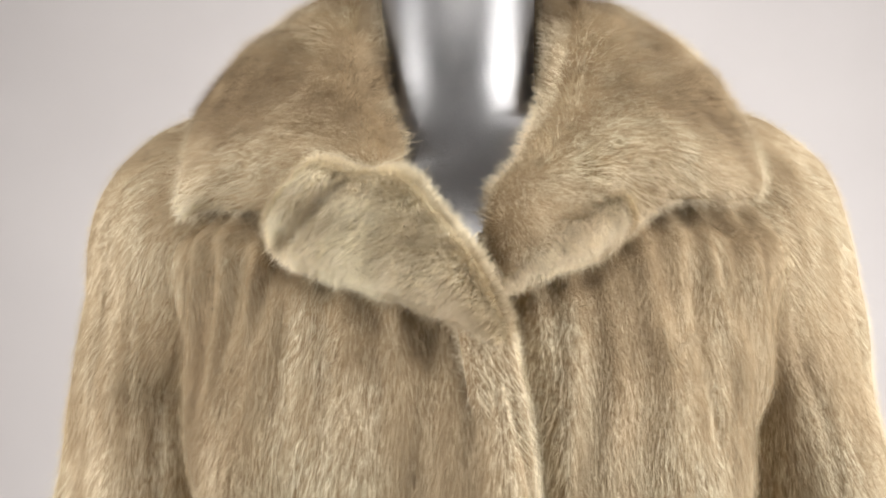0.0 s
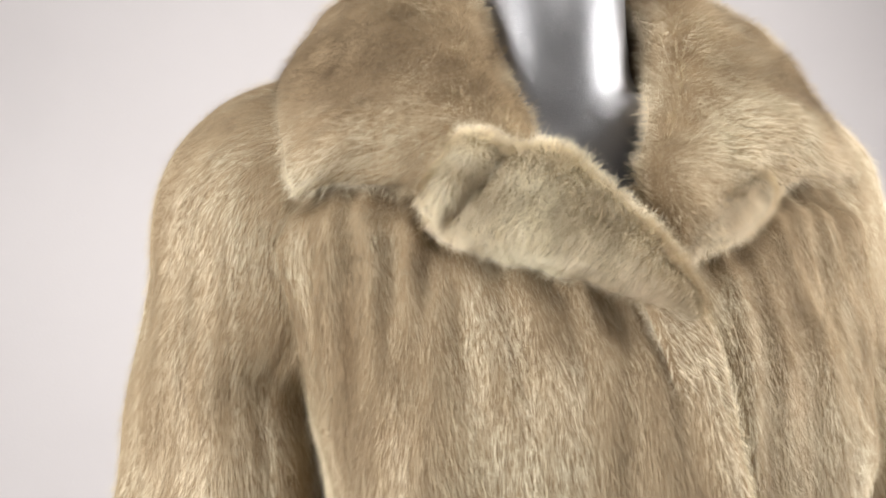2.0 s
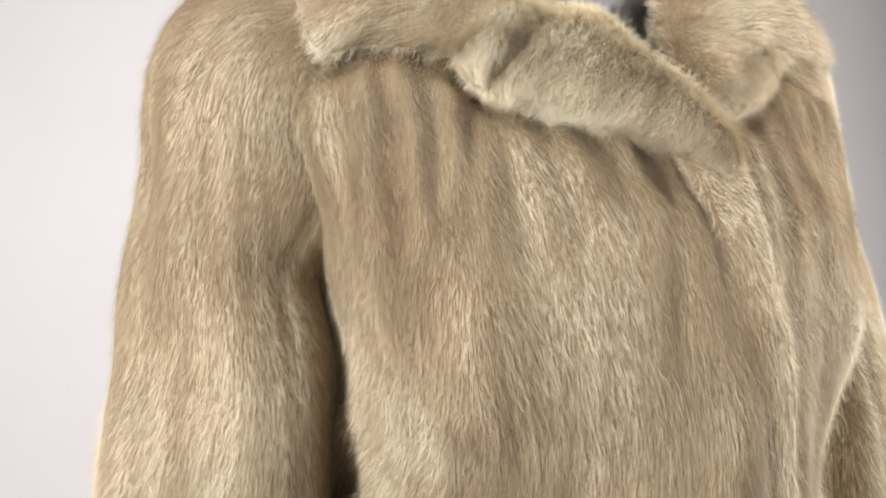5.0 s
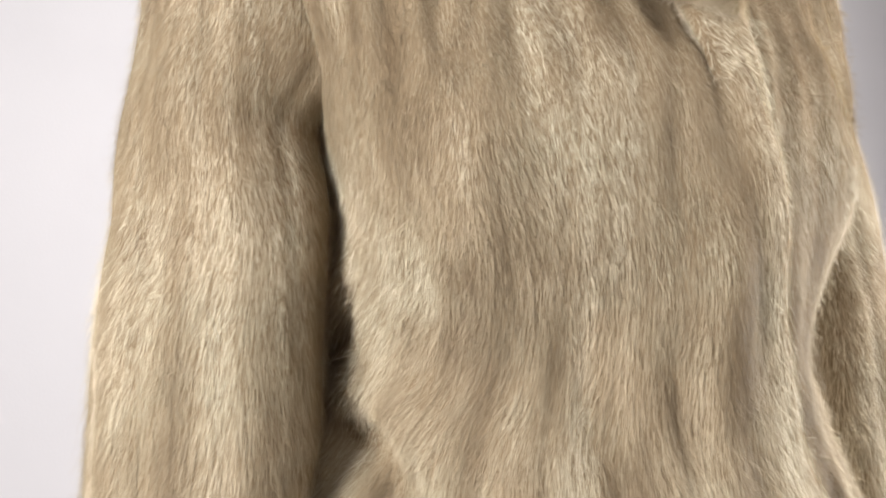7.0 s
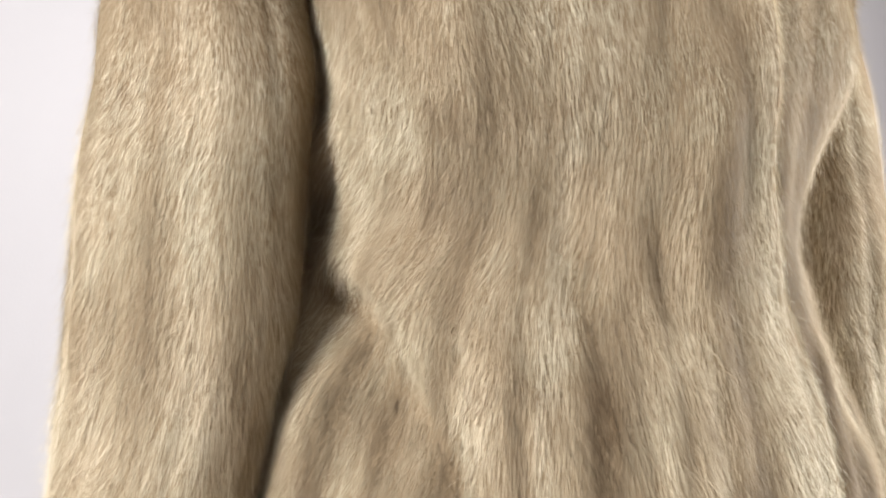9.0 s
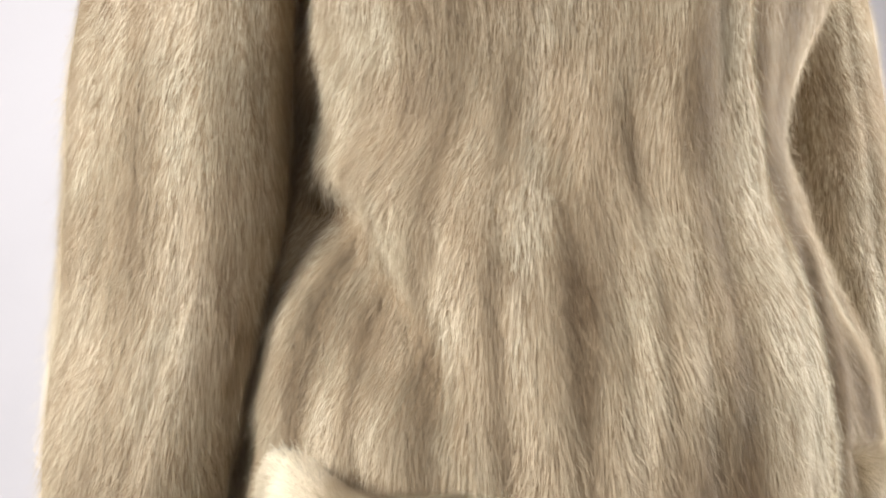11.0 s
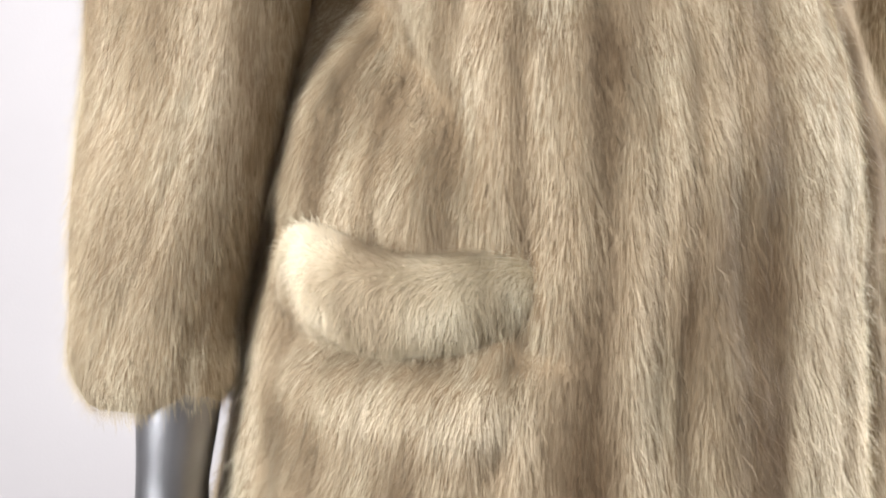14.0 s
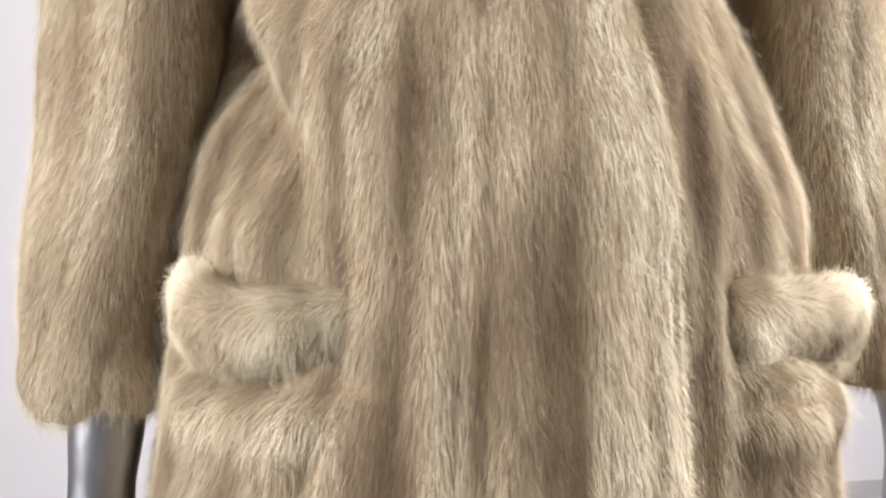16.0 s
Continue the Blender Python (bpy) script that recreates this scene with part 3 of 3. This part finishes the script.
def furry_pillow(name, inner, outer, thick, count, length, lift, seed, tint=0.62, along=0.0, fall=0.25, grade=0.0, fade=0.0, label="", wob=0.005, curl=0.75, rim=0.0, crest=0.11, turn=0.45, patchy=0.22, upper=0.16, spots=(), over=0, roots=1.0, skin=SKIN, **more):
    S, n = pillow(inner, outer, thick, **more)
    S = S + n[:, None] * (wob * value_noise(S, 28, seed) + 0.5 * wob * value_noise(S, 60, seed))[..., None]
    N = normals_of(S)
    mid = S.mean(1, keepdims=True)
    fl = (N * (S - mid)).sum() < 0
    N = -N if fl else N
    nv = S.shape[1] - 1
    out = (S[:, nv // 2] - S[:, 0])[:, None] + 0 * S
    v = 0.5 - 0.5 * np.cos(np.linspace(0, 2 * np.pi, nv + 1))[None, :, None]
    flow = -turn + (1 + turn) * step(v, 0.0, 2 * crest)      # the hair parts softly below the upper edge and stands up there
    stand = (1 + 0.4 * np.exp(-((v - crest) / crest) ** 2))[..., 0] * np.ones(S.shape[:2])
    if over:      # the hair lies along the upper roll and turns down over the face
        flow = step(v, 0.03, 0.50)
        along = along + 1.1 * over * step(v, 0.45, 0.05)
    D = unit(out) * flow + along * unit(np.gradient(S, axis=0)) + np.array([0, 0, -fall]) * step(v, 0.0, 2 * crest)
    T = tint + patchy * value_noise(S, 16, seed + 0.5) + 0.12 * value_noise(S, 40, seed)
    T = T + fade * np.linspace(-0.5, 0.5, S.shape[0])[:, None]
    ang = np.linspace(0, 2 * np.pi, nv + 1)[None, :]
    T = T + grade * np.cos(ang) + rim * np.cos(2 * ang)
    for su, sv, ru, rv, more_tint in spots:      # paler or darker places in the fur, some standing for light or shade
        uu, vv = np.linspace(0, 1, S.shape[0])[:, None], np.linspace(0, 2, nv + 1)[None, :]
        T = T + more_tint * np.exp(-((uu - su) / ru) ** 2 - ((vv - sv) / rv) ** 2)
    # tint at the upper edge, darkened where its hairs catch too much light
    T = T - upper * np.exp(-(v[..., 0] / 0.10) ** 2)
    ob = part(name, *grid_mesh(S, False, fl), skin, coat, label)
    fur("guard_hair", ob, S, N, unit(D), T, count * 0.55, length, lift, curl=curl, seed=seed, thick=0.00012, clump=1.3, stand=stand, roots=roots)
    fur("underfur", ob, S, N, unit(D), T - 0.02, count * 1.8, length * 0.8, lift, curl=curl, seed=seed + 100, thick=0.00010, guard=False, clump=1.3, stand=stand, roots=roots)
    return ob


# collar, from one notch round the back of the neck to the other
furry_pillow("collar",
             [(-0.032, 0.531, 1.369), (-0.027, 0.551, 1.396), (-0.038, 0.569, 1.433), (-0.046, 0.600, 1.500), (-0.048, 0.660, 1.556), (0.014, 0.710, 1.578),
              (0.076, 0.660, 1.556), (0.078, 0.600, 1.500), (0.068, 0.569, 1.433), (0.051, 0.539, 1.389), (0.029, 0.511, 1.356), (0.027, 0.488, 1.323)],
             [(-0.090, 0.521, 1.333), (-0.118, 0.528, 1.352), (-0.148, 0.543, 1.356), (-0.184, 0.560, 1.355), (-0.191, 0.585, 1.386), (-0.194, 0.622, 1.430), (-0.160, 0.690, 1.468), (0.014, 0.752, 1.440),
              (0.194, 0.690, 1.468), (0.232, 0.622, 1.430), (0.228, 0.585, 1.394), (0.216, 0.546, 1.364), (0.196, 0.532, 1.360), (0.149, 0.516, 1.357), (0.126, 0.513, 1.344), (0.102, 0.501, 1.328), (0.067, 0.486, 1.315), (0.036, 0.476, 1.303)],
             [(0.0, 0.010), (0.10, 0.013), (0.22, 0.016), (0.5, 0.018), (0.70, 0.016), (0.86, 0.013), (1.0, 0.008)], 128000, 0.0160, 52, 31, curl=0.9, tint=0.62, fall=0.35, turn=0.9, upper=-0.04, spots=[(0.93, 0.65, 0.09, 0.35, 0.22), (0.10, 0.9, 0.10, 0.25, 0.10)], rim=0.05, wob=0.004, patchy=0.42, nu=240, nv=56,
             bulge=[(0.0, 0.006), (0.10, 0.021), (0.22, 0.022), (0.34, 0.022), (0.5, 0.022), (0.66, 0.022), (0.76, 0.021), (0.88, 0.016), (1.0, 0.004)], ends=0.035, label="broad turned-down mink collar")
# lapels: the upper one starts with the rolled tip beside the notch and runs out into the front edge
# spots: a paler tip; the crease and hole beside it shaded by tint
furry_pillow("lapel", [(-0.087, 0.522, 1.385), (-0.053, 0.516, 1.373), (-0.026, 0.511, 1.372), (0.001, 0.494, 1.340), (0.023, 0.470, 1.309), (0.036, 0.458, 1.278), (0.041, 0.474, 1.250)],
             [(-0.112, 0.516, 1.343), (-0.101, 0.503, 1.321), (-0.070, 0.489, 1.308), (-0.031, 0.474, 1.294), (0.002, 0.465, 1.283), (0.024, 0.459, 1.271), (0.034, 0.474, 1.252)],
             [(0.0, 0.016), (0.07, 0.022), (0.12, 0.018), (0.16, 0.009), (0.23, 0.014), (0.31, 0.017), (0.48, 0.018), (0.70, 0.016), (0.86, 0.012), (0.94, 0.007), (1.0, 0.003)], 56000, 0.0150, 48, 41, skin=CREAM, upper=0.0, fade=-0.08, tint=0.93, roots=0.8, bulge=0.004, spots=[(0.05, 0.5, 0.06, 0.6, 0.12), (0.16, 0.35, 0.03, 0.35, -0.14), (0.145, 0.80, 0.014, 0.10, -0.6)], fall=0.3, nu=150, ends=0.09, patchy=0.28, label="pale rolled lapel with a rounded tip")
furry_pillow("lapel", [(0.116, 0.517, 1.364), (0.099, 0.518, 1.355), (0.073, 0.514, 1.347), (0.040, 0.502, 1.335)],
             [(0.121, 0.505, 1.341), (0.102, 0.495, 1.325), (0.067, 0.481, 1.314), (0.035, 0.473, 1.303)],
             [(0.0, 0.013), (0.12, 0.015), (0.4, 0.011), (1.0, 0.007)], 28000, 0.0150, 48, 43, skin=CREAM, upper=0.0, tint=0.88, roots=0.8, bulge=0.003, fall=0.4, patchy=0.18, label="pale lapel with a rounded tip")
# the rolled front edge, from the lapel down to the hem
heights = np.linspace(1.306, 0.36, 17)
edge_x = curve_of(EDGE, heights)
edge_y = curve_of(NEAR, heights) - 0.010 - 0.008 * step(heights, 1.19, 1.25) + 0.008 * step(heights, 1.06, 0.94)
# grade tints the outer rim paler, for the light it curls into
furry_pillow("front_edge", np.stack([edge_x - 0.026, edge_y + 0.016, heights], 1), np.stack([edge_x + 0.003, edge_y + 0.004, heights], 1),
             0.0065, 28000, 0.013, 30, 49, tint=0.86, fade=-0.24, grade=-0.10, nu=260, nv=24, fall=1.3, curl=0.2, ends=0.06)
# pocket flaps
for inner, outer, seed in (([(-0.191, 0.574, 0.854), (-0.189, 0.556, 0.862), (-0.182, 0.525, 0.860), (-0.169, 0.490, 0.855), (-0.136, 0.471, 0.852), (-0.107, 0.466, 0.855), (-0.078, 0.468, 0.855)],
                            [(-0.196, 0.580, 0.793), (-0.194, 0.558, 0.793), (-0.184, 0.525, 0.797), (-0.165, 0.489, 0.799), (-0.132, 0.467, 0.801), (-0.104, 0.462, 0.801), (-0.078, 0.464, 0.800)], 51),
                           ([(0.138, 0.458, 0.852), (0.149, 0.456, 0.854), (0.181, 0.466, 0.851), (0.215, 0.480, 0.849), (0.240, 0.502, 0.847), (0.252, 0.536, 0.838)],
                            [(0.136, 0.458, 0.800), (0.145, 0.454, 0.796), (0.177, 0.464, 0.798), (0.215, 0.478, 0.796), (0.241, 0.499, 0.788), (0.254, 0.534, 0.784)], 53)):
    # spots paint in top light: upper roll paler, lower face darker, bright end subdued
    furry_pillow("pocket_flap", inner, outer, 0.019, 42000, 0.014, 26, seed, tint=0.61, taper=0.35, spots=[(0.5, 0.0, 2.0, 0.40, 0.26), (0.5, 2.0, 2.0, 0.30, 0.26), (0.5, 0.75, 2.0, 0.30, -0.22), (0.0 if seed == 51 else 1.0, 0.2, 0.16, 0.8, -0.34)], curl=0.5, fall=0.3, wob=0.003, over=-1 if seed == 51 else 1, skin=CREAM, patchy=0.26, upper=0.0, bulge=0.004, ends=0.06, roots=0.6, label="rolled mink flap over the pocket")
